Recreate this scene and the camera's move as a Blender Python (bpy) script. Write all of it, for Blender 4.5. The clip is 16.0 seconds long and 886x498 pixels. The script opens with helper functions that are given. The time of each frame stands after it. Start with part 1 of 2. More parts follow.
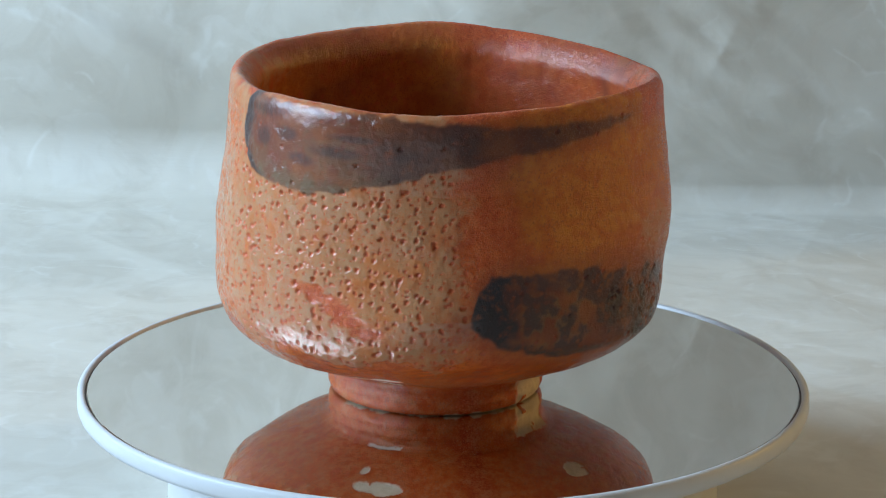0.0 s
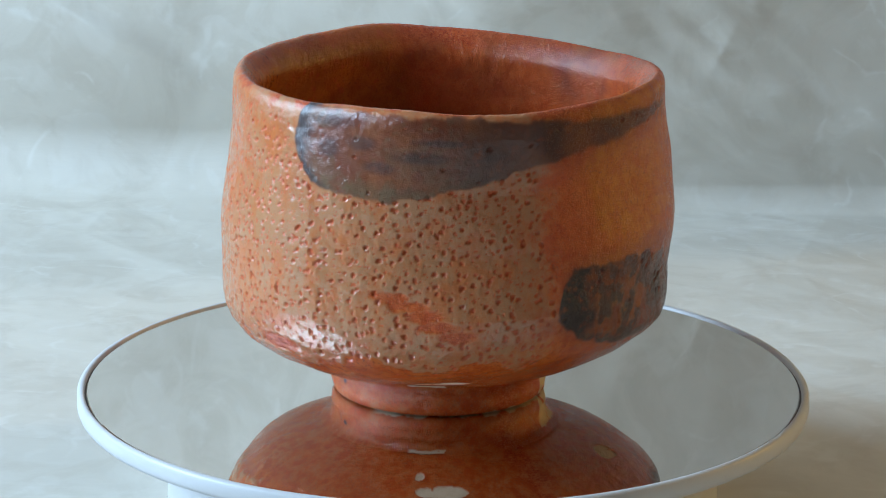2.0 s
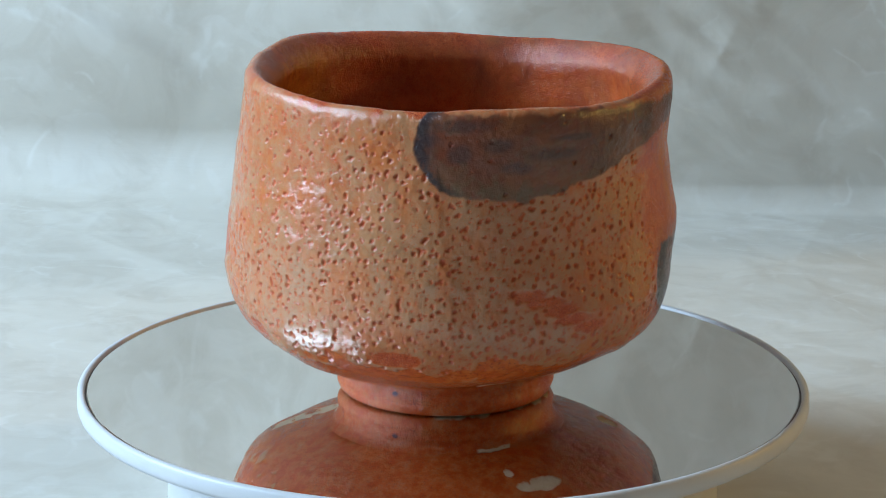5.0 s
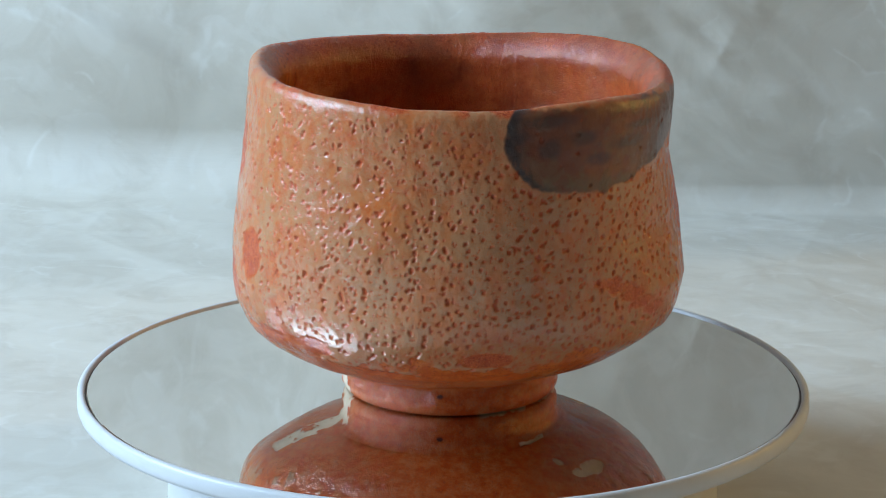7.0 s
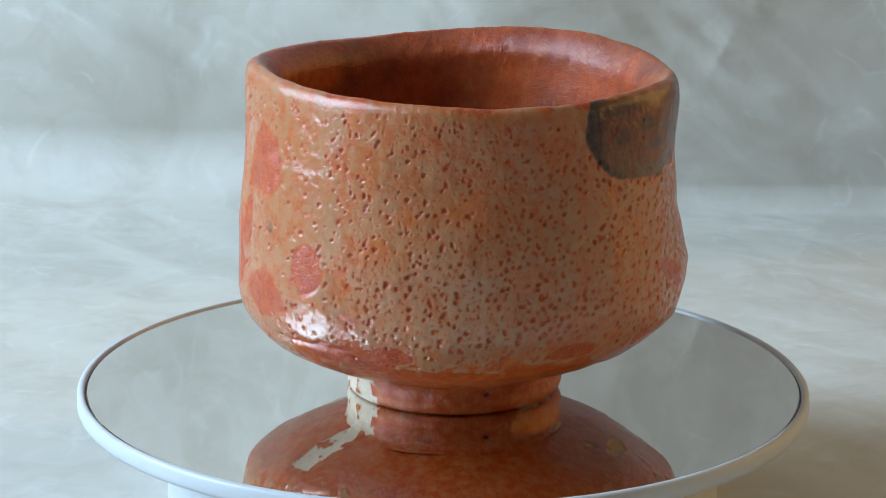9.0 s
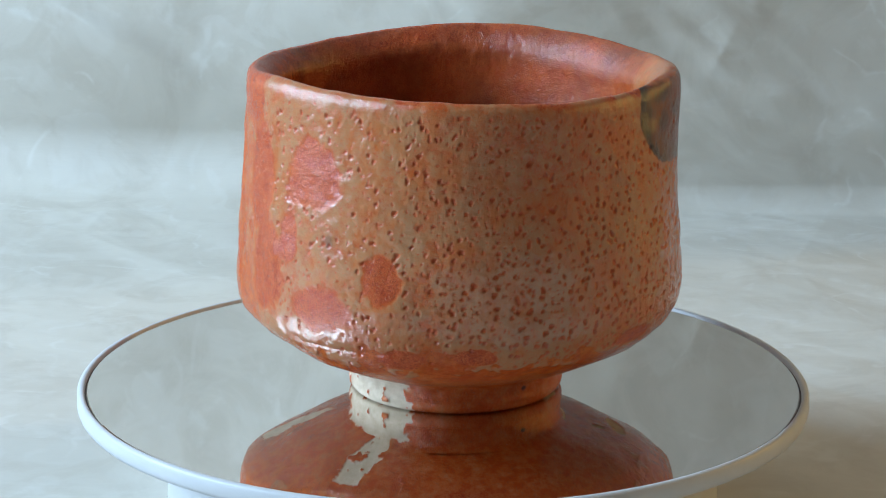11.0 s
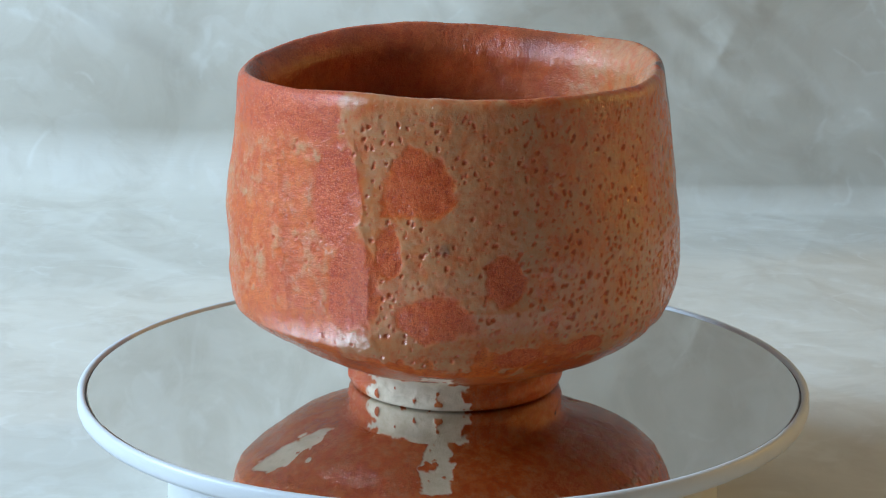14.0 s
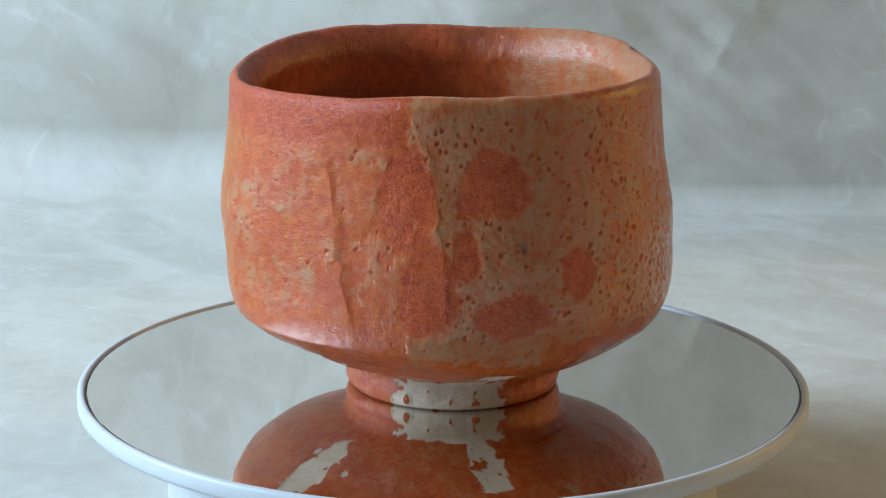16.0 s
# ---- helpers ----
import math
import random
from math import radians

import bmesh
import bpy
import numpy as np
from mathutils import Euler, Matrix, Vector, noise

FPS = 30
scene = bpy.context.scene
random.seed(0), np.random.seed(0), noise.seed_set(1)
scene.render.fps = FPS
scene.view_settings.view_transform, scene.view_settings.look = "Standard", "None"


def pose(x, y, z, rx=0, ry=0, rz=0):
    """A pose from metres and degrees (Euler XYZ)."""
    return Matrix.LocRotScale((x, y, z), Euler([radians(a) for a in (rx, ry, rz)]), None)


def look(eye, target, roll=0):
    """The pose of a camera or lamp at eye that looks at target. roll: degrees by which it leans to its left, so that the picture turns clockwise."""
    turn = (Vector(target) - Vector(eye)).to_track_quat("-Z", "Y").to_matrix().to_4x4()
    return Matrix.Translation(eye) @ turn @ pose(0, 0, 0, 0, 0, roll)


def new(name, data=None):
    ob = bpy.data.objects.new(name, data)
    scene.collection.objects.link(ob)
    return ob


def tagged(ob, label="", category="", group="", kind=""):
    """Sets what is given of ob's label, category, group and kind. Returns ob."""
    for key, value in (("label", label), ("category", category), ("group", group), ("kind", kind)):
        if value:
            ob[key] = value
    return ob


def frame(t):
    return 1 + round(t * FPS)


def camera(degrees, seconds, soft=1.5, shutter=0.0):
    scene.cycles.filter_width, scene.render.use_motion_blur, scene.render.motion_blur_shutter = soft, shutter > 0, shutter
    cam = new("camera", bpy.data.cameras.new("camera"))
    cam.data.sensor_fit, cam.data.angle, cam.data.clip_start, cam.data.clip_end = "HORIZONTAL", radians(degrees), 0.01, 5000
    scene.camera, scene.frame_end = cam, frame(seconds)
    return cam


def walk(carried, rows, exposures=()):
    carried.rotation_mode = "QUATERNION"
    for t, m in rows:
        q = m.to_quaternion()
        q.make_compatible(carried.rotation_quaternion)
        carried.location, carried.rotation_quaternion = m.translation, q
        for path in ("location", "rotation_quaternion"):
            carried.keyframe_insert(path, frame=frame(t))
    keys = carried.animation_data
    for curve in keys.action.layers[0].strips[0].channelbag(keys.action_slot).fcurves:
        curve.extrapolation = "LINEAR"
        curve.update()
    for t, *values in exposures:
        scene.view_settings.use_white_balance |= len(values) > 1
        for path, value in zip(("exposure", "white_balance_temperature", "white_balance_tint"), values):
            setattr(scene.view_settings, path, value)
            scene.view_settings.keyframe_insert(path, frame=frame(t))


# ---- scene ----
cam = camera(17.18, 16.0, 1.1)
EYE = (0.0, -0.7604, 0.2450)
walk(cam, [(t, look(EYE, (-0.0003, -0.7604 + 0.9647, 0.2450 - 0.2635), 0.34)) for t in (0.0, 16.0)])
scene.view_settings.exposure = 0.0

# ---- light: a daylit window beside the table, one warm bulb across the room ----
world = bpy.data.worlds.new("sky")
scene.world = world
world.use_nodes = True
wn = world.node_tree.nodes
sky = wn.new("ShaderNodeTexSky")
sky.sky_type, sky.sun_disc = "NISHITA", False
sky.sun_elevation, sky.sun_rotation = radians(50), radians(120)
world.node_tree.links.new(sky.outputs[0], wn["Background"].inputs[0])
wn["Background"].inputs[1].default_value = 0.10


def window_lamp(eye, target, sx, sy, power, colour):
    d = bpy.data.lights.new("window_light", "AREA")
    d.shape, d.size, d.size_y, d.energy, d.color = "RECTANGLE", sx, sy, power, colour
    ob = new("window_light", d)
    ob.matrix_world = look(eye, target)
    return ob


window_lamp((-1.05, -0.115, 0.60), (0.2, -0.02, 0.34), 0.66, 0.66, 27.2, (0.645, 0.92, 1.22))
bulb = bpy.data.lights.new("warm_bulb", "POINT")
bulb.energy, bulb.color, bulb.shadow_soft_size = 13.0, (1.0, 0.63, 0.13), 0.032
new("warm_bulb", bulb).location = (1.25, 0.37, 0.41)


# ---- materials ----
class Net:
    """Short way to write node materials."""

    def __init__(self, name):
        self.m = bpy.data.materials.new(name)
        self.m.use_nodes = True
        self.t = self.m.node_tree
        self.b = self.t.nodes["Principled BSDF"]
        self.xyz = self.t.nodes.new("ShaderNodeTexCoord").outputs["Object"]

    def put(self, socket, v):
        if isinstance(v, bpy.types.NodeSocket):
            self.t.links.new(v, socket)
        else:
            socket.default_value = v

    def math(self, op, a, b=0.0, clamp=False):
        n = self.t.nodes.new("ShaderNodeMath")
        n.operation, n.use_clamp = op, clamp
        self.put(n.inputs[0], a)
        self.put(n.inputs[1], b)
        return n.outputs[0]

    def mix(self, f, a, b):
        n = self.t.nodes.new("ShaderNodeMix")
        n.data_type = "RGBA"
        self.put(n.inputs[0], f)
        self.put(n.inputs[6], a if isinstance(a, bpy.types.NodeSocket) else (*a, 1))
        self.put(n.inputs[7], b if isinstance(b, bpy.types.NodeSocket) else (*b, 1))
        return n.outputs[2]

    def noise(self, scale, detail=3.0, rough=0.55, coord=None, warp=0.0):
        n = self.t.nodes.new("ShaderNodeTexNoise")
        n.inputs["Scale"].default_value, n.inputs["Detail"].default_value, n.inputs["Roughness"].default_value = scale, detail, rough
        n.inputs["Distortion"].default_value = warp
        self.put(n.inputs["Vector"], coord or self.xyz)
        return n.outputs["Fac"]

    def scaled(self, sx, sy, sz):
        n = self.t.nodes.new("ShaderNodeMapping")
        n.inputs["Scale"].default_value = (sx, sy, sz)
        self.put(n.inputs["Vector"], self.xyz)
        return n.outputs[0]

    def ramp(self, v, lo, hi, to0=0.0, to1=1.0):
        n = self.t.nodes.new("ShaderNodeMapRange")
        n.interpolation_type = "SMOOTHSTEP"
        self.put(n.inputs[0], v)
        for i, x in enumerate((lo, hi, to0, to1)):
            n.inputs[i + 1].default_value = x
        return n.outputs[0]

    def attr(self, name):
        n = self.t.nodes.new("ShaderNodeAttribute")
        n.attribute_name = name
        return n.outputs["Fac"]

    def bump(self, height, strength, distance, normal=None):
        n = self.t.nodes.new("ShaderNodeBump")
        n.inputs["Distance"].default_value = distance
        self.put(n.inputs["Strength"], strength)
        self.put(n.inputs["Height"], height)
        if normal:
            self.put(n.inputs["Normal"], normal)
        return n.outputs[0]

    def done(self, colour, rough, metal=0.0, normal=None, spec=None):
        self.put(self.b.inputs["Base Color"], colour if isinstance(colour, bpy.types.NodeSocket) else (*colour, 1))
        self.put(self.b.inputs["Roughness"], rough)
        self.b.inputs["Metallic"].default_value = metal
        if normal:
            self.put(self.b.inputs["Normal"], normal)
        if spec is not None:
            self.put(self.b.inputs["Specular IOR Level"], spec)
        return self.m


def glaze_material():
    n = Net("shino_glaze")
    fine, mid, big = n.noise(3000, 3), n.noise(330, 4, 0.6), n.noise(75, 3)
    speck = n.noise(1500, 3, 0.6)
    streak = n.noise(1.0, 4, 0.6, n.scaled(230, 230, 120))
    # thin glaze burnt orange, redder where the iron comes through
    orange = n.mix(n.ramp(mid, 0.35, 0.68), (0.50, 0.080, 0.012), (0.60, 0.138, 0.023))
    orange = n.mix(n.math("MULTIPLY", n.ramp(speck, 0.56, 0.62), 0.70), orange, (0.27, 0.050, 0.018))
    red = n.mix(n.ramp(mid, 0.3, 0.7), (0.43, 0.052, 0.013), (0.56, 0.094, 0.024))
    red = n.mix(n.math("MULTIPLY", n.ramp(speck, 0.57, 0.65), 0.30), red, (0.60, 0.22, 0.07))
    red = n.mix(n.math("MULTIPLY", n.ramp(speck, 0.47, 0.39), 0.65), red, (0.24, 0.030, 0.014))
    red = n.mix(n.math("MULTIPLY", n.ramp(fine, 0.56, 0.66), 0.45), red, (0.66, 0.22, 0.075))
    amber = n.mix(n.ramp(mid, 0.3, 0.7), (0.45, 0.105, 0.012), (0.56, 0.180, 0.020))
    amber = n.mix(n.math("MULTIPLY", n.ramp(speck, 0.56, 0.64), 0.60), amber, (0.25, 0.060, 0.014))
    cream = n.mix(n.ramp(n.math("ADD", n.math("MULTIPLY", streak, 0.6), n.math("MULTIPLY", big, 0.4)), 0.44, 0.66), (0.450, 0.208, 0.097), (0.52, 0.148, 0.042))
    cream = n.mix(n.math("MULTIPLY", n.ramp(speck, 0.56, 0.62), 0.60), cream, (0.53, 0.155, 0.052))
    col = n.mix(n.attr("amber"), orange, amber)
    col = n.mix(n.attr("red"), col, red)
    thick = n.math("ADD", n.attr("cream"), n.math("MULTIPLY", n.math("SUBTRACT", mid, 0.5), 0.80))
    thick = n.math("ADD", thick, n.math("MULTIPLY", n.math("SUBTRACT", speck, 0.5), 0.55))
    col = n.mix(n.ramp(thick, 0.25, 0.80), col, cream)
    # scorch: brown film, grey ash and black carbon; inside, the film is painted shade
    film = n.mix(n.ramp(big, 0.40, 0.62), (0.145, 0.034, 0.017), (0.215, 0.064, 0.023))
    col = n.mix(n.attr("scorch_shade"), col, film)
    col = n.mix(n.math("MULTIPLY", n.attr("pit"), 0.95), col, n.mix(n.attr("scorch_shade"), (0.54, 0.102, 0.034), (0.24, 0.046, 0.016)))
    col = n.mix(n.math("MULTIPLY", n.attr("ash"), n.ramp(mid, 0.25, 0.6)), col, (0.150, 0.085, 0.043))
    col = n.mix(n.math("MULTIPLY", n.attr("carbon"), n.ramp(mid, 0.16, 0.52)), col, (0.032, 0.024, 0.028))
    clay = n.mix(n.ramp(mid, 0.35, 0.7), (0.72, 0.60, 0.46), (0.62, 0.50, 0.36))
    bare = n.attr("bare")
    col = n.mix(bare, col, clay)
    rough = n.math("ADD", n.ramp(fine, 0.3, 0.7, 0.09, 0.17), n.math("MULTIPLY", n.attr("matt"), 0.12))
    rough = n.math("ADD", rough, n.math("MULTIPLY", bare, 0.6), clamp=True)
    grain = n.math("ADD", 0.12, n.math("MULTIPLY", n.attr("matt"), 0.26))
    nrm = n.bump(fine, grain, 0.0005)
    nrm = n.bump(speck, n.math("ADD", 0.08, n.math("MULTIPLY", n.attr("matt"), 0.20)), 0.0007, nrm)
    nrm = n.bump(mid, 0.10, 0.0010, nrm)
    return n.done(col, rough, 0.0, nrm, n.math("SUBTRACT", 1.0, n.math("MULTIPLY", n.attr("matt"), 0.70)))


def paper_material():
    n = Net("backdrop_paper")
    a, b = n.noise(9, 4), n.noise(60, 5, 0.6)
    fibre = n.noise(1.0, 4, 0.6, n.scaled(60, 420, 420))
    # mottled, creased paper: the crumple's shading and lit crease edges put into its colour
    facet_shade, facet_light = n.noise(24, 5, 0.62, warp=1.6), n.noise(52, 3, 0.5, warp=1.2)
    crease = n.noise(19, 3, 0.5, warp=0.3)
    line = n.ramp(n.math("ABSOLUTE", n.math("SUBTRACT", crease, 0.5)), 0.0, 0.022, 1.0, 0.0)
    crease_light = n.math("MULTIPLY", line, n.ramp(b, 0.46, 0.62))
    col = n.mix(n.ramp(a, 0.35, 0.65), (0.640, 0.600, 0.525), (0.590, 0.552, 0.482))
    col = n.mix(n.math("MULTIPLY", n.ramp(facet_shade, 0.42, 0.66), 0.55), col, (0.520, 0.470, 0.395))
    col = n.mix(n.math("MULTIPLY", n.ramp(facet_light, 0.52, 0.66), 0.30), col, (0.690, 0.665, 0.610))
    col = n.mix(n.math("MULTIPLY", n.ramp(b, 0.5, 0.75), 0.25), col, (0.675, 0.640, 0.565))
    col = n.mix(n.math("MULTIPLY", crease_light, 0.32), col, (0.76, 0.745, 0.70))
    nrm = n.bump(crease, 0.25, 0.004, n.bump(fibre, 0.10, 0.001))
    return n.done(col, n.ramp(b, 0.3, 0.7, 0.50, 0.66), 0.0, nrm, 0.4)


def plastic_material(name, col, rough):
    n = Net(name)
    g = n.noise(900, 2)
    s = n.noise(40, 4)
    return n.done(n.mix(n.ramp(s, 0.4, 0.7), col, tuple(c * 0.95 for c in col)), n.ramp(s, 0.3, 0.7, rough, rough + 0.12), 0.0, n.bump(g, 0.04, 0.0002))


def mirror_material():
    n = Net("mirror_glass")
    s = n.noise(45, 4)
    return n.done((0.765, 0.73, 0.685), n.ramp(s, 0.35, 0.75, 0.012, 0.030), 1.0)


def wall_material(name, col):
    n = Net(name)
    a, g = n.noise(2.2, 4), n.noise(220, 3)
    return n.done(n.mix(n.ramp(a, 0.35, 0.65), col, tuple(c * 0.9 for c in col)), 0.8, 0.0, n.bump(g, 0.1, 0.002))


def wood_material():
    n = Net("table_wood")
    g = n.noise(1.0, 5, 0.6, n.scaled(3, 45, 45), 0.6)
    return n.done(n.mix(n.ramp(g, 0.35, 0.65), (0.30, 0.17, 0.08), (0.20, 0.105, 0.05)), n.ramp(g, 0.3, 0.7, 0.35, 0.5), 0.0, n.bump(g, 0.1, 0.001))


GLAZE = glaze_material()
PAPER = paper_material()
WHITE = plastic_material("white_plastic", (0.59, 0.60, 0.61), 0.36)
BLACK = plastic_material("dark_gap", (0.11, 0.085, 0.08), 0.45)
MIRROR = mirror_material()
PAINT = wall_material("wall_paint", (0.52, 0.45, 0.36))
WOOD = wood_material()


# ---- mesh helpers ----
def part(name, bm, material, parent=None, label="", smooth=True):
    me = bpy.data.meshes.new(name)
    bm.to_mesh(me)
    bm.free()
    for p in me.polygons:
        p.use_smooth = smooth
    me.materials.append(material)
    ob = new(name, me)
    ob.parent = parent
    if label:
        ob["label"] = label
    return ob


def sheet(name, P, wrap, material, parent=None, label="", fields=None):
    """One mesh from a grid of points P (rows, columns, 3); wrap closes the rows."""
    nr, nc = P.shape[:2]
    i = np.arange(nr if wrap else nr - 1)[:, None]
    j = np.arange(nc - 1)[None]
    a, b = i * nc + j, ((i + 1) % nr) * nc + j
    faces = np.stack([a, b, b + 1, a + 1], -1).reshape(-1, 4)
    me = bpy.data.meshes.new(name)
    me.vertices.add(nr * nc)
    me.vertices.foreach_set("co", P.reshape(-1).astype(np.float32))
    me.loops.add(faces.size)
    me.loops.foreach_set("vertex_index", faces.reshape(-1).astype(np.int32))
    me.polygons.add(len(faces))
    me.polygons.foreach_set("loop_start", np.arange(len(faces), dtype=np.int32) * 4)
    me.polygons.foreach_set("use_smooth", np.ones(len(faces), dtype=bool))
    for key, v in (fields or {}).items():
        at = me.attributes.new(key, "FLOAT", "POINT")
        at.data.foreach_set("value", np.clip(v, 0, 1).reshape(-1).astype(np.float32))
    me.update(calc_edges=True)
    me.validate()
    me.materials.append(material)
    ob = new(name, me)
    ob.parent = parent
    if label:
        ob["label"] = label
    return ob


def lathe(profile, n=192):
    bm = bmesh.new()
    ang = [2 * math.pi * i / n for i in range(n)]
    rings = [[bm.verts.new((r * math.sin(a), -r * math.cos(a), z)) for a in ang] for r, z in profile]
    for p, q in zip(rings, rings[1:]):
        for i in range(n):
            j = (i + 1) % n
            bm.faces.new((p[i], q[i], q[j], p[j]))
    bmesh.ops.recalc_face_normals(bm, faces=bm.faces)
    return bm


def box(x0, x1, y0, y1, z0, z1, bevel=0.0):
    bm = bmesh.new()
    bmesh.ops.create_cube(bm, size=1, matrix=Matrix.Translation(((x0 + x1) / 2, (y0 + y1) / 2, (z0 + z1) / 2)) @ Matrix.Diagonal((x1 - x0, y1 - y0, z1 - z0, 1)))
    if bevel:
        bmesh.ops.bevel(bm, geom=bm.edges[:], offset=bevel, segments=2, affect="EDGES")
    return bm


def value_noise(P, scale, seed):
    """Smooth noise of 0 to 1 at the points P."""
    q = P * scale + seed * 17.31
    i = np.floor(q).astype(np.int64)
    f = q - i
    f = f * f * (3 - 2 * f)
    out = 0
    for dx in (0, 1):
        for dy in (0, 1):
            for dz in (0, 1):
                h = ((i[..., 0] + dx) * 73856093) ^ ((i[..., 1] + dy) * 19349663) ^ ((i[..., 2] + dz) * 83492791) ^ (seed * 2654435)
                h = (h ^ (h >> 13)) * 1274126177 & 0x7FFFFFFF
                h = ((h ^ (h >> 16)) & 0xFFFF) / 65535.0
                out = out + h * np.abs(1 - dx - f[..., 0]) * np.abs(1 - dy - f[..., 1]) * np.abs(1 - dz - f[..., 2])
    return out


def cloud(P, scale, seed, octaves=3):
    return sum(value_noise(P, scale * 2.03 ** k, seed + k) * 0.5 ** k for k in range(octaves)) / sum(0.5 ** k for k in range(octaves))


SKEW = np.array([[0.72, 0.48, -0.50], [-0.63, 0.75, -0.19], [0.29, 0.45, 0.85]])


def smooth(v, a, b):
    u = np.clip((v - a) / (b - a), 0, 1)
    return u * u * (3 - 2 * u)


# ---- the room that closes the place ----
FLOOR, TOP = -0.785, 1.65
tagged(part("floor", box(-1.02, 1.8, -2.2, 1.4, FLOOR - 0.1, FLOOR), WOOD, smooth=False), "brown wooden room floor", "floor", kind="structure")
tagged(part("ceiling", box(-1.02, 1.8, -2.2, 1.4, TOP, TOP + 0.1), PAINT, smooth=False), "beige painted ceiling", "ceiling", kind="structure")
tagged(part("wall_north", box(-1.02, 1.8, 1.4, 1.5, FLOOR, TOP), PAINT, smooth=False), "beige painted wall behind the table", "wall", kind="structure")
tagged(part("wall_south", box(-1.02, 1.8, -2.3, -2.2, FLOOR, TOP), PAINT, smooth=False), "beige painted wall", "wall", kind="structure")
tagged(part("wall_east", box(1.8, 1.9, -2.2, 1.4, FLOOR, TOP), PAINT, smooth=False), "beige painted wall", "wall", kind="structure")
west = bmesh.new()
for x in ((-2.2, -0.45, FLOOR, TOP), (0.23, 1.4, FLOOR, TOP), (-0.45, 0.23, FLOOR, 0.27), (-0.45, 0.23, 0.93, TOP)):
    bmesh.ops.create_cube(west, size=1, matrix=Matrix.Translation((-1.07, (x[0] + x[1]) / 2, (x[2] + x[3]) / 2)) @ Matrix.Diagonal((0.1, x[1] - x[0], x[3] - x[2], 1)))
tagged(part("wall_west", west, PAINT, smooth=False), "beige painted wall with a window opening", "wall", kind="structure")

table = tagged(new("table"), "plain wooden table under the paper sheet", "table")
part("tabletop", box(-0.75, 0.75, -0.62, 0.62, -0.071, -0.041, 0.004), WOOD, table, smooth=False)
for sx in (-0.69, 0.69):
    for sy in (-0.56, 0.56):
        part("leg", box(sx - 0.03, sx + 0.03, sy - 0.03, sy + 0.03, FLOOR, -0.071, 0.004), WOOD, table, smooth=False)


# ---- the crumpled paper that lies on the table and rises behind the bowl ----
def paper_backdrop():
    nx, ns = 860, 1000
    x = np.linspace(-0.46, 0.46, nx)[:, None] * np.ones((1, ns))
    s = np.ones((nx, 1)) * np.linspace(-0.50, 0.76, ns)[None]
    y0, A = 0.335, 1.70
    R = 0.009 + 0.016 * smooth(-x, -0.03, 0.10)
    bend = y0 + 0.018 * smooth(-x, -0.05, 0.12) + 0.006 * (value_noise(np.stack([x * 3, x * 0, x * 0], -1), 1.0, 5) - 0.5)
    a = np.clip((s - bend) / R, 0, A)
    u = np.maximum(s - bend - R * A, 0)
    y = np.minimum(s, bend) + R * np.sin(a) + u * math.cos(A)
    z = R * (1 - np.cos(a)) + u * math.sin(A)
    Q = np.stack([x, s, 0 * x], -1)
    warp = Q + 0.075 * np.stack([cloud(Q, 8, 21, 2) - 0.5, cloud(Q, 8, 27, 2) - 0.5, 0 * x], -1)
    # crumpled facets: flat triangles between random heights, at three sizes
    h = np.zeros_like(x)
    for size, amp, seed in ((0.085, 0.00040, 3), (0.046, 0.00046, 8), (0.026, 0.00028, 12), (0.014, 0.00011, 15)):
        u, w = (1.4 * warp[..., 0] + 0.57735 * warp[..., 1]) / size, 1.1547 * warp[..., 1] / size
        iu, iw = np.floor(u).astype(np.int64), np.floor(w).astype(np.int64)
        fu, fw = u - iu, w - iw
        table_h = np.random.default_rng(seed).normal(0, 1, (64, 64))
        c00, c10, c01, c11 = (table_h[(iu + a) % 64, (iw + b) % 64] for a, b in ((0, 0), (1, 0), (0, 1), (1, 1)))
        low = c00 + fu * (c10 - c00) + fw * (c01 - c00)
        high = c11 + (1 - fu) * (c01 - c11) + (1 - fw) * (c10 - c11)
        h += amp * np.where(fu + fw < 1, low, high) * (0.35 + 1.1 * smooth(cloud(Q, 7.0, 70 + seed, 2), 0.35, 0.65))
    # stars of short creases where corners of the crumple meet
    for cx, cs in ((0.126, 0.262), (0.112, 0.425), (-0.135, 0.300), (0.150, 0.180)):
        for k in range(5):
            t = 1.257 * k + 9 * cx + 5 * cs
            px, ps = x - cx, s - cs
            along, off = px * math.cos(t) + ps * math.sin(t), -px * math.sin(t) + ps * math.cos(t)
            h += (0.00035 - 0.00018 * (cs > 0.33)) * np.exp(-np.abs(off + 0.1 * along * math.sin(k)) / 0.004) * smooth(along, -0.002, 0.008) * (1 - smooth(along, 0.012 + 0.008 * k, 0.035 + 0.012 * k))
    rise = smooth(s, 0.02, 0.36)
    h *= 1 + smooth(s, 0.35, 0.40) * (0.45 + 1.1 * smooth(x, -0.02, 0.10)) * (1 - smooth(s, 0.45, 0.50))
    h *= 1 - 0.45 * smooth(s, 0.45, 0.50)
    h *= 1 - 0.55 * smooth(s, 0.33, 0.37) * (1 - smooth(x, -0.10, 0.03))
    # one long soft fold slanting down the upright part, with a short branch
    for cx, cs, ex, es, amp in ((-0.150, 0.446, 0.861, -0.509, 0.0026), (-0.083, 0.409, -0.53, -0.85, -0.0004)):
        along, off = (x - cx) * ex + (s - cs) * es, (x - cx) * -es + (s - cs) * ex
        h -= abs(amp) * smooth(np.sign(amp) * off, 0, 0.011) * (1 - smooth(np.sign(amp) * off, 0.012, 0.055)) * (1 - smooth(along, 0.045, 0.085)) * smooth(along, -0.06 if amp > 0 else -0.01, 0.01)
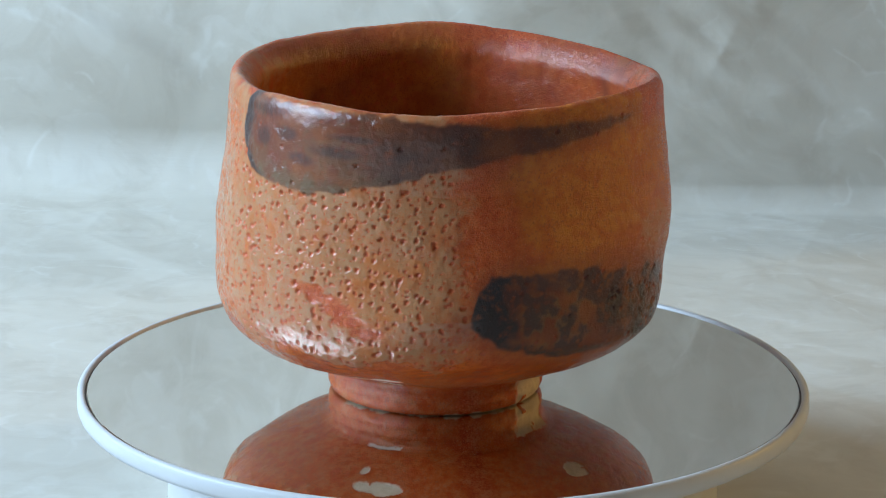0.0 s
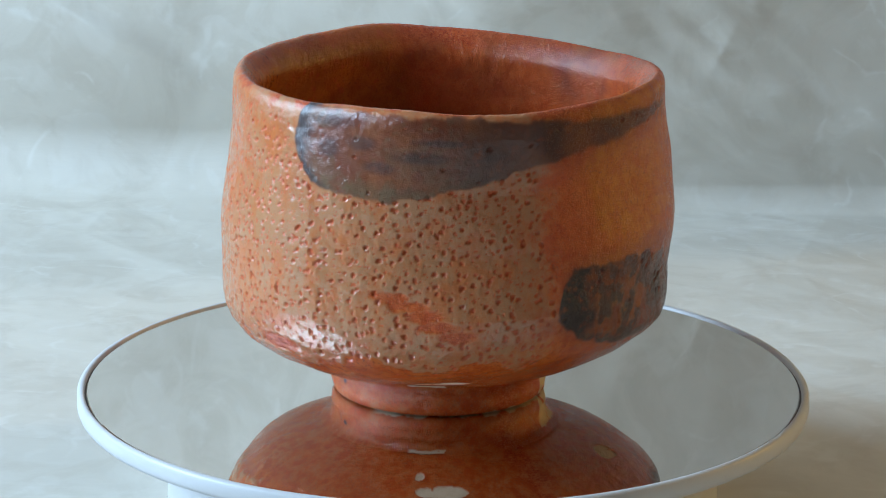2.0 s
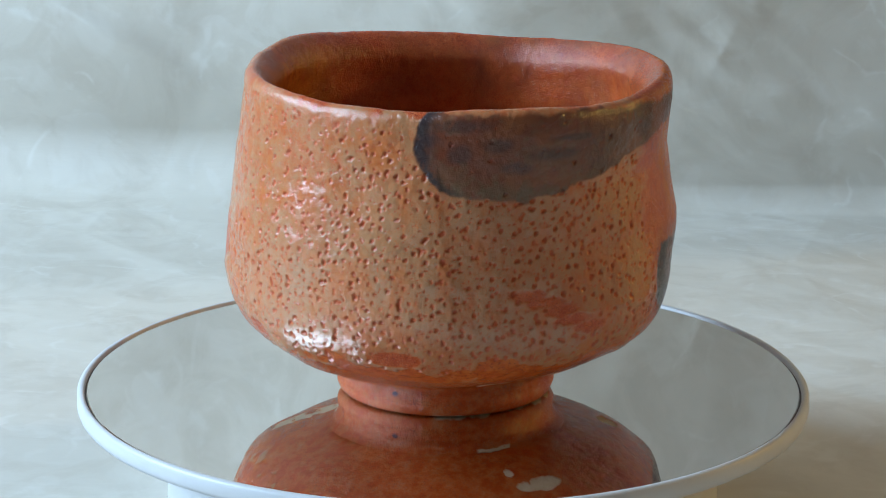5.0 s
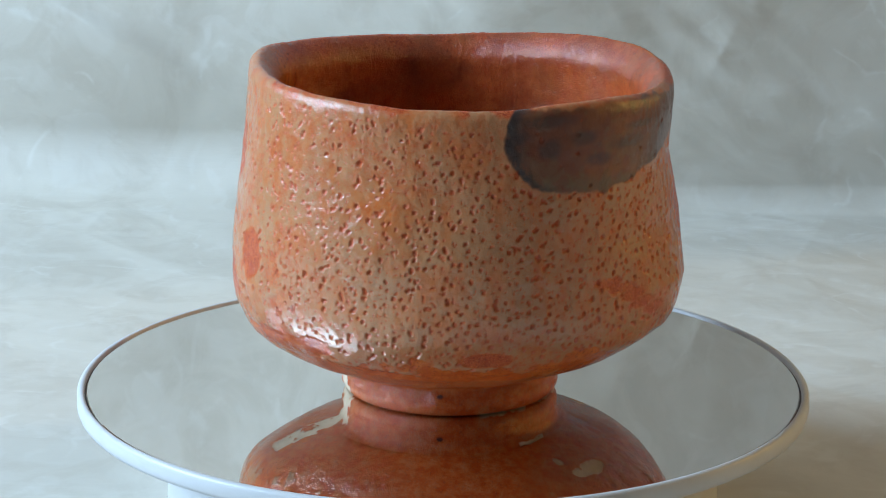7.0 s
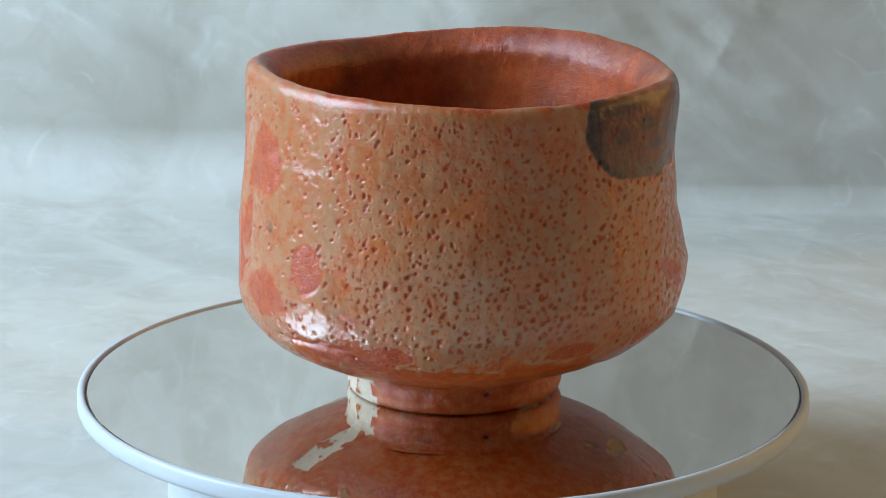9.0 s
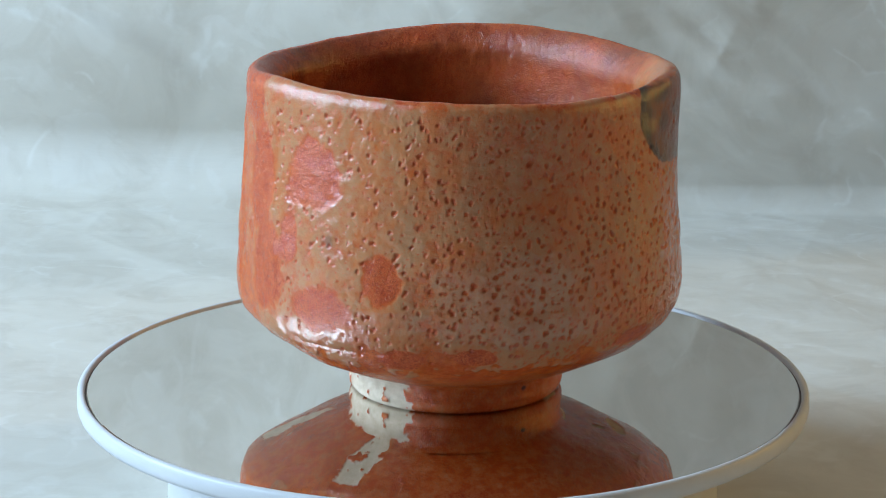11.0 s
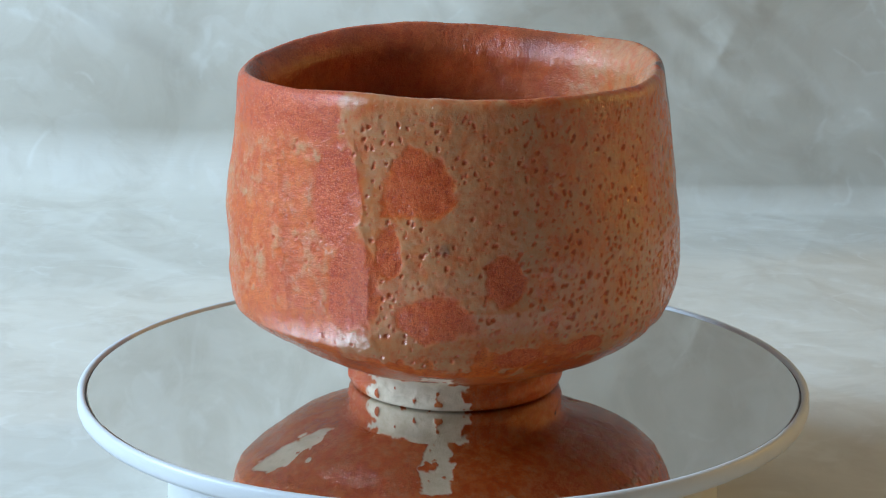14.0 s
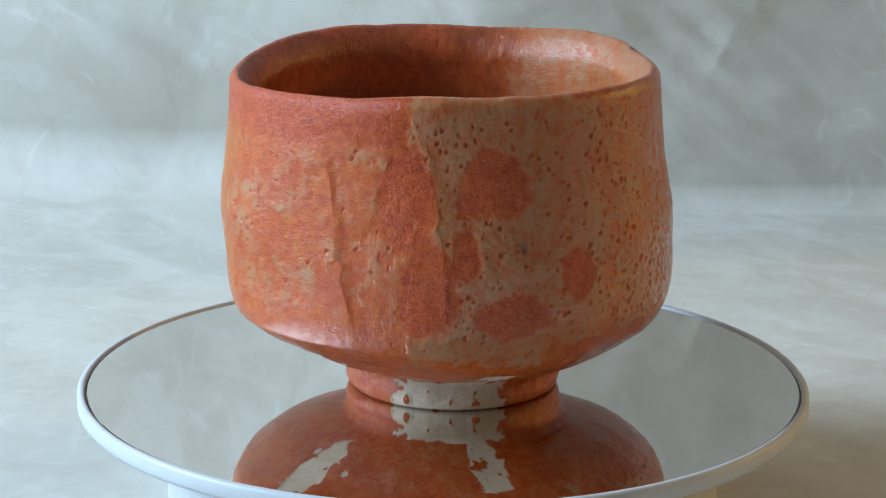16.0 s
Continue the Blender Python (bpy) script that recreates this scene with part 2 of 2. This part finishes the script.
    h = h * (0.34 + 0.66 * rise) + 0.0015 * rise * (cloud(Q, 7, 33, 2) - 0.5)
    h = h + 0.0018 * (1 - rise) + 0.17 * np.maximum(s - bend - R * A, 0) * smooth(x, -0.17, 0.06)
    h = h + 0.0200 * np.exp(-((x + 0.100) / 0.094) ** 2) * smooth(s, 0.335, 0.455)
    ny, nz = -np.sin(a), np.cos(a)
    P = np.stack([x, y + h * ny, -0.040 + z + np.maximum(h, -0.0006 - z) * nz], -1)
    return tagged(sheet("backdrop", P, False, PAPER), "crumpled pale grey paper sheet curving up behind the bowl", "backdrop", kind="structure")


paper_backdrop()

# ---- turntable ----
turntable = tagged(new("turntable"), "white round display turntable with a mirror top", "turntable")
base = part("base", lathe([(0.070, -0.0060), (0.0735, -0.0065), (0.0748, -0.009), (0.0752, -0.034), (0.0742, -0.0385), (0.072, -0.0392), (0.0005, -0.0392)]), WHITE, turntable, "white plastic drum base")
platter = part("platter", lathe([(0.0006, -0.0030), (0.0968, -0.0030), (0.0970, 0.0004), (0.0973, 0.0006), (0.0979, 0.0007), (0.0985, 0.0004), (0.0989, -0.0001),
                                 (0.0990, -0.0030), (0.0986, -0.0041), (0.0976, -0.0046), (0.0006, -0.0046)], 256), WHITE, turntable, "white glossy rim disc")
mirror = part("mirror", lathe([(0.0964, -0.0028), (0.0964, -0.0002), (0.0962, 0.0), (0.0006, 0.0)], 256), MIRROR, platter, "round mirror glass", False)
part("gap_ring", lathe([(0.0962, -0.0006), (0.0969, -0.0006)], 256), BLACK, platter, "dark gap round the mirror")


# ---- tea bowl ----
WALL = [(0.00850, 0.02870), (0.00950, 0.03170), (0.01150, 0.03852), (0.01400, 0.04474), (0.01800, 0.05158), (0.02200, 0.05653), (0.02580, 0.05873), (0.03200, 0.05974), (0.04000, 0.05959), (0.04730, 0.05973), (0.05643, 0.05885), (0.06738, 0.05732), (0.07650, 0.05685), (0.08426, 0.05663), (0.08576, 0.05623), (0.08686, 0.05543), (0.08726, 0.05443)]
INNER = [(0.08686, 0.05353), (0.08576, 0.05203), (0.08417, 0.05053), (0.08216, 0.04923), (0.07997, 0.04878), (0.07468, 0.04958), (0.06281, 0.05060), (0.04456, 0.05060), (0.03200, 0.04780), (0.02300, 0.04200), (0.01650, 0.03200), (0.01450, 0.01800), (0.01420, 0.00120)]
LEVELS = (0.006, 0.011, 0.017, 0.024, 0.036, 0.051, 0.067, 0.0815)
WAVES = [((2.72, -2.4), (2.55, -1.74), (3.64, -1.93), (3.56, -0.6), (4.12, -1.2), (4.22, -0.31), (3.86, -0.07), (4.41, 0.28)),
         ((0.0, 0.0), (-0.8, 1.25), (-0.74, 0.42), (-0.2, -0.72), (-0.09, -0.21), (-1.26, -0.06), (-1.26, -0.33), (-0.35, -0.46)),
         ((0.0, 0.0), (-0.04, 0.11), (-0.54, -0.73), (0.05, -0.3), (0.59, -0.58), (0.23, -0.16), (0.01, -0.79), (0.28, -0.29)),
         ((0.0, 0.0), (0.12, 0.06), (-0.42, 0.08), (-0.19, -0.37), (-0.06, 0.13), (-0.18, 0.43), (-0.23, -0.13), (0.19, -0.31)),
         ((0.0, 0.0), (0.11, 0.41), (0.17, -0.11), (0.1, -0.49), (0.36, 0.09), (-0.03, -0.06), (-0.17, -0.03), (-0.49, -0.07)),
         ((0.0, 0.0), (0.02, 0.09), (-0.28, 0.0), (0.18, -0.16), (0.32, -0.16), (0.2, 0.19), (0.1, 0.08), (-0.07, -0.15))]
RIM = ((-0.49, -0.7), (0.43, 0.68), (-0.52, 0.08), (-0.2, -0.4), (-0.2, -0.09), (0.0, 0.14))


def resample(points, step):
    """Even steps along a rounded profile of (z, r)."""
    p = np.array(points)
    for _ in range(3):
        q = np.empty((2 * len(p) - 2 + 2, 2))
        q[0], q[-1] = p[0], p[-1]
        q[1:-1:2], q[2:-1:2] = 0.75 * p[:-1] + 0.25 * p[1:], 0.25 * p[:-1] + 0.75 * p[1:]
        p = q
    d = np.concatenate([[0], np.cumsum(np.hypot(*np.diff(p, axis=0).T))])
    s = np.linspace(0, d[-1], max(4, int(d[-1] / step)))
    return np.interp(s, d, p[:, 0]), np.interp(s, d, p[:, 1])


def thrown(ang, z, r):
    """The uneven hand-formed shape: radii and heights all round for profile heights z and radii r."""
    add = 0
    for k, w in enumerate(WAVES, 1):
        w = np.array(w) * 1e-3
        add = add + np.outer(np.cos(k * ang), np.interp(z, LEVELS, w[:, 0])) + np.outer(np.sin(k * ang), np.interp(z, LEVELS, w[:, 1]))
    rad = r[None] + add * np.clip(r / 0.030, 0, 1)[None]
    lift = 0.00059 + sum(a * np.cos(k * ang) + b * np.sin(k * ang) for k, (a, b) in enumerate(RIM, 1)) * 1e-3
    return rad, z[None] + np.clip((z - .040) / .0443, 0, 1)[None] * lift[:, None]


def between(deg, a, b, soft):
    return smooth(deg, a - soft, a + soft) * (1 - smooth(deg, b - soft, b + soft))


def spot(deg, mm, d0, z0, rd, rz, wob, soft=0.18):
    d = np.hypot(((deg - d0 + 180) % 360 - 180) / rd, (mm - z0) / rz) + wob
    return 1 - smooth(d, 1 - soft, 1 + soft)


def glaze_fields(deg, mm, P):
    """Where the glaze is thick, thin, red, scorched or missing: by the angle round the bowl and the height in mm."""
    deg = (deg + np.interp(deg, (-180, -169.7, 0, 60, 105, 180), (-4.17, -4.17, 0, 0, -4.17, -4.17)) + 180) % 360 - 180
    n1, n2, n3 = cloud(P, 110, 1) - 0.5, cloud(P, 330, 7) - 0.5, cloud(P, 45, 13, 2) - 0.5
    wd, wz = deg + 16 * n1 + 7 * n2, mm + 7 * n1 + 3.5 * n2
    wob = 0.9 * n1 + 0.55 * n2
    tear = 0.5 * n1 + 0.9 * n2
    f = {}
    # thick cream glaze
    cream = between(wd, -128, 6, 11) * (0.72 + 0.40 * n3) + 0.62 * between(deg, -184, -128, 4) + 0.62 * between(deg, 176, 190, 2)
    cream *= smooth(mm + 15 * n1 + 7 * n2, 20.2, 22.6)
    cream += 0.36 * between(deg, 100, 178, 8) * smooth(n1 + 1.2 * n2, -0.06, 0.22) * smooth(mm, 22, 34)
    cream += 0.13 * between(deg, 100, 178, 8) * between(wz, 24, 75, 3)
    for s in ((168, 72, 7, 3.2), (147, 40, 3.5, 5), (137, 60, 8, 3.5), (120, 56, 9, 9), (128, 38, 9, 5)):
        cream += 0.30 * spot(deg, mm, *s, wob * 1.4, 0.4)
    cream += 0.55 * between(wd, 54, 86, 6) * between(wz, 27, 58, 5)
    cream *= 1 - 0.6 * smooth(wz, 86.3, 88.5)
    cream *= 1 - 0.10 * between(deg, -135, -98, 10) * smooth(mm, 32, 55)
    cream *= 1 - 0.12 * smooth(mm, 56, 74) * between(deg, -128, -35, 8)
    bald = 0
    for s in ((-160.5, 66, 9.8, 8.4), (-137.4, 44, 5.3, 5.9), (-155.5, 34.0, 9.5, 6.0), (-167.2, 50, 3.6, 6.0), (-132, 22.5, 6, 3.0), (176, 62, 8.0, 12.0),
              (-178, 40, 8, 11), (-112, 24, 5, 2.4), (-66, 24.5, 7, 2.2)):
        bald = np.maximum(bald, spot(deg, mm, *s, wob * 0.75, 0.16))
    for d0, z0 in ((-32, 41.5), (-29, 39.5), (-25, 37), (-21, 34.5), (-18, 32)):
        bald = np.maximum(bald, 0.75 * spot(deg, mm, d0, z0, 4.0, 1.5, wob * 1.8, 0.5))
    seam = np.exp(-((deg + 174.5 + 3.0 * n1) / 1.7) ** 2) * between(mm, 54, 73, 2)
    bald *= 1 - seam
    cream = np.maximum(cream * (1 - bald), 0.75 * seam)
    f["cream"] = cream
    f["amber"] = between(wd, 14, 112, 5) * smooth(wz, 24, 31) * (0.8 + 0.6 * n3)
    rimred = between(deg + 2.0 * n2, 60, 176, 1.2) * smooth(mm + 10 * n1, 74, 79)
    f["red"] = np.clip(0.85 * bald + 0.95 * rimred + 0.90 * between(wd, 6, 19, 4) * (0.7 + 0.8 * n3) + 0.22 * (1 - smooth(wz, 14, 24))
                       + 0.36 * between(deg, 95, 176, 10) * (0.6 + 1.2 * n1 + 0.8 * n2) + 0.75 * smooth(wz, 86.2, 88.2) + 0.5 * smooth(n3, 0.08, 0.3), 0, 1)
    # extra cream underneath: the mirror's bounce light put into the glaze colour
    f["cream"] = f["cream"] * (1 - rimred) + 0.36 * (1 - smooth(mm, 15, 22))
    # upper scorch, from under the lip down and trailing off as a band
    low = np.interp(deg, (-62, -59, -54, -47, -38, -27, -19, -13, -2, 15, 30, 45, 56), (76, 71, 68.7, 66.7, 65.3, 66.3, 68.7, 70.5, 72.6, 75.6, 76.8, 78.6, 81.0))
    top = np.interp(deg, (-62, -58, -12, 2, 15, 30, 45, 56), (84, 86.6, 86.6, 85.6, 84.8, 84.4, 83.8, 81.6))
    left = deg + 61.0 - 3.5 * ((mm - 79) / 8) ** 2
    inside = np.minimum(np.minimum(mm - low, top - mm), np.minimum(left, (55 - deg) * 0.5)) + 3.0 * n1 + 2.0 * n2
    patch = smooth(inside, -0.5, 0.5 + np.clip((deg + 10) / 40, 0, 1) * 1.6)
    rim_left = patch * (1 - smooth(left + 6 * n1 + 4 * n2, 1.5, 7.0))
    band = patch * smooth(deg, -26, -6) * (1 - 0.5 * smooth(deg, 20, 52))
    # lower blotch
    low2 = np.interp(deg, (5.5, 9, 15, 25, 46, 60, 78), (34, 30.5, 27, 23.2, 20.6, 21.0, 25))
    top2 = np.interp(deg, (5.5, 8, 11, 27, 40, 60, 78), (35.5, 44, 47.5, 47.0, 46.0, 43.5, 37))
    in2 = np.minimum(np.minimum(mm - low2, top2 - mm), np.minimum((deg - 5.0) * 1.0, (77 - deg) * 0.6)) + 3.6 * n1 + 2.0 * n2
    blotch = smooth(in2, -0.5, 1.3 + np.clip((deg - 30) / 20, 0, 1) * 2.5)
    f["scorch_shade"] = np.maximum.reduce([patch * 0.92, blotch * 0.90, 0.40 * smooth(in2, -7, 0.5), 0.30 * smooth(inside, -5, 0) * smooth(deg, -14, 4)])
    pool = spot(deg, mm, 28, 34.5, 11, 8.5, wob * 1.2, 0.5)
    f["ash"] = np.maximum(patch * (1 - smooth(mm - low + 5 * n1, 1.0, 5.0)) * (1 - smooth(deg, -22, -8)) * 0.75 + 0.42 * patch * (1 - smooth(deg, -22, -6)) * smooth(n1 + 1.3 * n2, -0.03, 0.12),
                          blotch * np.maximum(pool, smooth(wd, 48, 62)) * 0.75 * smooth(n1 + 1.2 * n2, -0.1, 0.06))
    marks = 0
    for s in ((-41, 79, 3.2, 1.6), (-36, 73.5, 3.5, 1.4), (-26, 76.5, 7, 1.7), (-52, 84, 7, 1.6), (-50, 77, 2.6, 2.4), (-20, 80.5, 7, 1.0)):
        marks = np.maximum(marks, spot(deg, mm, *s, wob, 0.5))
    coal = blotch * np.maximum.reduce([0.7 * smooth(n1 + 1.2 * n2, 0.05, 0.2), (1 - smooth(wd, 14.5, 19.5)), spot(deg, mm, 46, 35.5, 4.5, 7, wob, 0.5) * 0.9, (1 - smooth(in2, 1.0, 4.2)) * smooth(45 - mm, 0, 8) * 0.85,
                                       spot(deg, mm, 53, 30, 9, 6, wob, 0.6) * 0.65, spot(deg, mm, 25, 44, 9, 2.6, wob, 0.6) * 0.55])
    f["carbon"] = np.clip(np.maximum.reduce([rim_left * 0.95, band * (0.50 + 1.1 * n1), marks * patch * 0.55, coal, spot(deg, mm, -152.7, 51.8, 1.3, 1.7, wob, 0.4) * 0.45,
                                             spot(deg, mm, -77.5, 5.8, 1.6, 0.6, wob * 0.4, 0.3)]), 0, 1)
    # bare clay
    bare = between(mm + 3.0 * tear, -1, 8.1, 0.12) * between((deg % 360) + 50 * tear, 158, 224, 1.2)
    bare = np.maximum(bare, between(deg + 9 * tear, -161, -149, 0.5) * between(mm + 2 * tear, 5, 15.6, 0.2))
    bare = np.maximum(bare, between(mm + 3 * tear, -1, 8.6, 0.12) * between(deg + 10 * tear, 42, 70, 1.2))
    bare = np.maximum(bare, (1 - smooth(mm + 2.0 * tear, 0.3, 0.6)) * between(deg + 20 * tear, -58, 60, 4))
    for s in ((134, 16.4, 8.2, 4.6), (126, 13.4, 1.6, 0.6), (148, 15.2, 1.4, 0.5), (49, 14.2, 4.5, 1.3), (-21, 14.6, 8, 0.9), (-29, 12.4, 1.6, 0.5)):
        bare = np.maximum(bare, spot(deg, mm, *s, tear * 0.9, 0.06))
    bare = np.maximum(bare, between(deg + 6 * n1, -37, -17, 1.0) * between(mm + 0.8 * tear, 8.75, 9.35, 0.1))
    bare *= 1 - smooth(n2 + 0.3 * n1, 0.22, 0.25)
    f["bare"] = bare
    f["matt"] = np.clip(between(deg, 60, 178, 12) * 0.9 + between(wd, 5, 70, 6) * 0.9 + bald * 0.6 + 0.3 * patch, 0, 1) * (0.30 + 0.70 * smooth(mm, 24, 33)) + 0.9 * (1 - smooth(mm, 8.5, 11))
    f["matt"] = np.clip(np.maximum(f["matt"], np.maximum(0.55 * (1 - smooth(mm, 14.5, 19)), 0.40 * smooth(mm, 81, 84.5))), 0, 1)
    f["pit"] = np.zeros_like(deg)
    return f, n1, n2


def deg_at(a):
    return (math.degrees(a) + 180) % 360 - 180


def pit_holes(ang, mm, f, height, dist):
    """Pinholes in the glaze: real hollows, many where the cream is thick."""
    rng = np.random.default_rng(4)
    da = ang[1] - ang[0]
    nc = mm.shape[1]
    col = np.arange(nc)
    level = mm.mean(axis=0)
    cell = 0.0020
    spots = [(a, b) for a in range(int(0.364 / cell)) for b in range(int(0.067 / cell))]
    spots += [(a + 0.5, b + 0.3) for a, b in spots[::5]]
    for a, b in spots:
        i = int((a + rng.uniform(-0.45, 0.45)) * cell / 0.058 / da) % len(ang)
        z0 = 20 + (b + rng.uniform(-0.45, 0.45)) * cell * 1000
        j = int(np.searchsorted(level, z0))
        if j >= nc - 12:
            continue
        want = 0.05 + min(f["cream"][i, j], 0.7) * 1.25 - 0.5 * f["matt"][i, j]
        want *= (1.30 - 0.20 * (z0 > 52)) * (0.55 if deg_at(ang[i]) < -128 else 1.0)
        if f["scorch_shade"][i, j] > 0.5:
            want = 0.12 if deg_at(ang[i]) < 45 else 0.6
        if f["bare"][i, j] > 0.1 or rng.random() > want * (0.70 + 0.6 * (0.5 + 0.5 * math.sin(3.1 * ang[i] + 0.13 * z0) * math.sin(0.19 * z0 + 1.7 * ang[i]))):
            continue
        size = 0.00025 + 0.00040 * rng.random() ** 2.0
        depth = size * rng.uniform(0.50, 0.85)
        tall, lean = rng.uniform(0.8, 1.3), rng.uniform(-0.25, 0.25)
        wi, wj = int(3.2 * size / (da * 0.058)) + 2, int(3.2 * size * tall / dist) + 2
        ii, jj = np.arange(i - wi, i + wi + 1) % len(ang), np.arange(max(0, j - wj), min(nc, j + wj + 1))
        dx = np.arange(-wi, wi + 1)[:, None] * da * 0.058
        dz = (jj - j)[None] * dist
        a = np.arctan2(dz, dx)
        d = np.hypot(dx - lean * dz, dz / tall) / (size * (1 + 0.16 * np.sin(2 * a + 9 * lean) + 0.12 * np.sin(3 * a + 31 * tall)))
        hole = 1 - smooth(d, 0.55, 1.12)
        lipp = np.exp(-((d - 1.45) / 0.4) ** 2)
        g = np.ix_(ii, jj)
        height[g] += -depth * hole + 0.02 * depth * lipp
        f["pit"][g] = np.maximum(f["pit"][g], 1 - smooth(d, 0.75, 1.25))
        dull = 0.35 + 0.5 * (z0 > 34)
        f["matt"][g] = np.maximum(f["matt"][g], dull * (1 - smooth(d, 1.1, 1.8)))


def tea_bowl():
    bowl = tagged(new("tea_bowl"), "orange and cream pitted stoneware tea bowl with scorched patches", "tea bowl")
    n, step = 1150, 0.00034
    ang = np.arange(n) / n * 2 * np.pi
    zo, ro = resample(WALL, step)
    zi, ri = resample(INNER, 0.0006)
    no = len(zo)
    z, r = np.concatenate([zo, zi]), np.concatenate([ro, ri])
    rad, zz = thrown(ang, z, r)
    deg = ((np.degrees(ang) + 180) % 360 - 180)[:, None] * np.ones((1, no))
    mm = np.repeat(zo[None] * 1000, n, 0)
    P = np.stack([rad[:, :no] * np.sin(ang)[:, None], -rad[:, :no] * np.cos(ang)[:, None], zz[:, :no]], -1)
    f, n1, n2 = glaze_fields(deg, mm, P)
    h = 0.00017 * smooth(f["cream"], 0.2, 0.7) - 0.00030 * f["bare"]
    body = smooth(mm, 24, 36) * (1 - smooth(mm, 70, 80))
    for d0, d1, amp in ((156, 165.5, 0.00075), (-173.5, -168, 0.00058), (120, 126, 0.00018), (-53, -51, 0.00032), (-5.5, -10, 0.00020)):
        ridge = ((deg - (d0 + (d1 - d0) * (68 - mm) / 38)) + 180) % 360 - 180 + 6.0 * n1 + 3.0 * n2
        h += amp * body * np.where(ridge < 0, np.exp(ridge / 8.0), np.exp(-ridge / 2.2))
    h += 0.00010 * np.maximum(f["matt"], 0.7 * between(deg, 85, 178, 12)) * smooth(mm, 12, 20) * (cloud(P @ SKEW, 900, 55, 1) - 0.5)
    pit_holes(ang, mm, f, h, step)
    h = h * (1 - smooth(np.arange(no), no - 22, no - 2))[None]
    nr, nz = np.gradient(z), -np.gradient(r)
    ln = np.maximum(np.hypot(nr, nz), 1e-9)
    whole = np.stack([rad * np.sin(ang)[:, None], -rad * np.cos(ang)[:, None], zz], -1)
    calm = np.ones_like(rad)
    calm[:, :no] -= 0.6 * f["matt"]
    calm *= 1 - 0.5 * smooth(z, 0.080, 0.086)[None]
    hf = 0.0007 * (cloud(whole @ SKEW, 110, 1) - 0.5) + 0.00030 * calm * (cloud(whole @ SKEW, 420, 3) - 0.5) + 0.0016 * (cloud(whole, 38, 19, 2) - 0.5) + (0.00008 + 0.00008 * smooth(z, 0.076, 0.082))[None] * (cloud(whole @ SKEW, 1000, 91, 1) - 0.5)
    hf *= smooth(r, 0.004, 0.012)[None]
    hf[:, :no] += h
    rad += hf * (nr / ln)[None]
    zz += hf * (nz / ln)[None]
    full = np.stack([rad * np.sin(ang)[:, None], -rad * np.cos(ang)[:, None], zz], -1)
    # inside: cream on one flank, olive amber opposite, red between
    di = ((np.degrees(ang) + 180) % 360 - 180)[:, None] * np.ones((1, len(zi)))
    Pi = full[:, no:]
    m1, m2 = cloud(Pi, 110, 41) - 0.5, cloud(Pi @ SKEW, 480, 47) - 0.5
    far = np.repeat((zi * 1000)[None], n, 0) + 4.2
    g = {k: np.zeros_like(di) for k in f}
    g["cream"] = 0.64 * between(di + 40 * m1, -112, -6, 14) + 0.10 * between((di % 360) + 30 * m1, 130, 235, 12)
    g["amber"] = between((di % 360) + 30 * m1, 174, 252, 9)
    g["red"] = np.clip(0.6 * (1 - g["amber"]) * (1 - g["cream"]) + 0.6 * smooth(far, 86, 89) * (1 - g["cream"]), 0, 1)
    # brown film here carries the shade of the bowl's depth, put into the colour
    g["scorch_shade"] = np.clip(0.46 + 1.2 * m1, 0, 1) * (1 - np.clip(1.1 * g["cream"], 0, 1))
    g["pit"] = smooth(m2, 0.15, 0.21) * 0.6
    g["matt"] = 0.80 - 0.12 * smooth(far, 82, 86)
    fields = {k: np.concatenate([f[k], g[k]], 1) for k in f}
    sheet("body", full, True, GLAZE, bowl, fields=fields)
    # foot ring
    zf, rf = resample([(0.0022, 0.0215), (0.0004, 0.0222), (0.0, 0.0232), (0.0, 0.0271), (0.0006, 0.0282), (0.0022, 0.0288), (0.0050, 0.0286), (0.0080, 0.0291), (0.0093, 0.0314)], 0.00034)
    rad, zz = thrown(ang, zf, rf)
    deg = deg[:, :1] * np.ones((1, len(zf)))
    mm = np.repeat(zf[None] * 1000, n, 0)
    P = np.stack([rad * np.sin(ang)[:, None], -rad * np.cos(ang)[:, None], zz], -1)
    f, n1, n2 = glaze_fields(deg, mm, P)
    h = (0.0010 * n1 + 0.0007 * n2 - 0.00025 * f["bare"]) * smooth(mm, 0.3, 2.0) * (1 - smooth(mm, 7.2, 8.4))
    h += 0.0002 * np.exp(-((mm - 3.0) / 1.0) ** 2) * smooth(mm, 0.3, 2.0)
    rad += h
    P = np.stack([rad * np.sin(ang)[:, None], -rad * np.cos(ang)[:, None], zz], -1)
    sheet("foot_ring", P, True, GLAZE, bowl, "orange foot ring with bare cream clay patches", fields=f)
    return bowl


bowl = tea_bowl()
TURN = [(0.0, 0.0), (1.0, 10.59), (2.0, 20.42), (3.0, 30.83), (4.0, 41.5), (6.5, 68.7), (7.5, 79.86), (8.5, 91.19), (9.0, 96.63), (11.5, 123.14), (12.5, 133.76), (13.5, 144.09), (14.5, 154.13), (15.5, 164.28), (16.0, 169.7)]


def motions():
    for ob in (bowl, platter):
        walk(ob, [(t, pose(0, 0, 0, 0, 0, a)) for t, a in TURN])


motions()
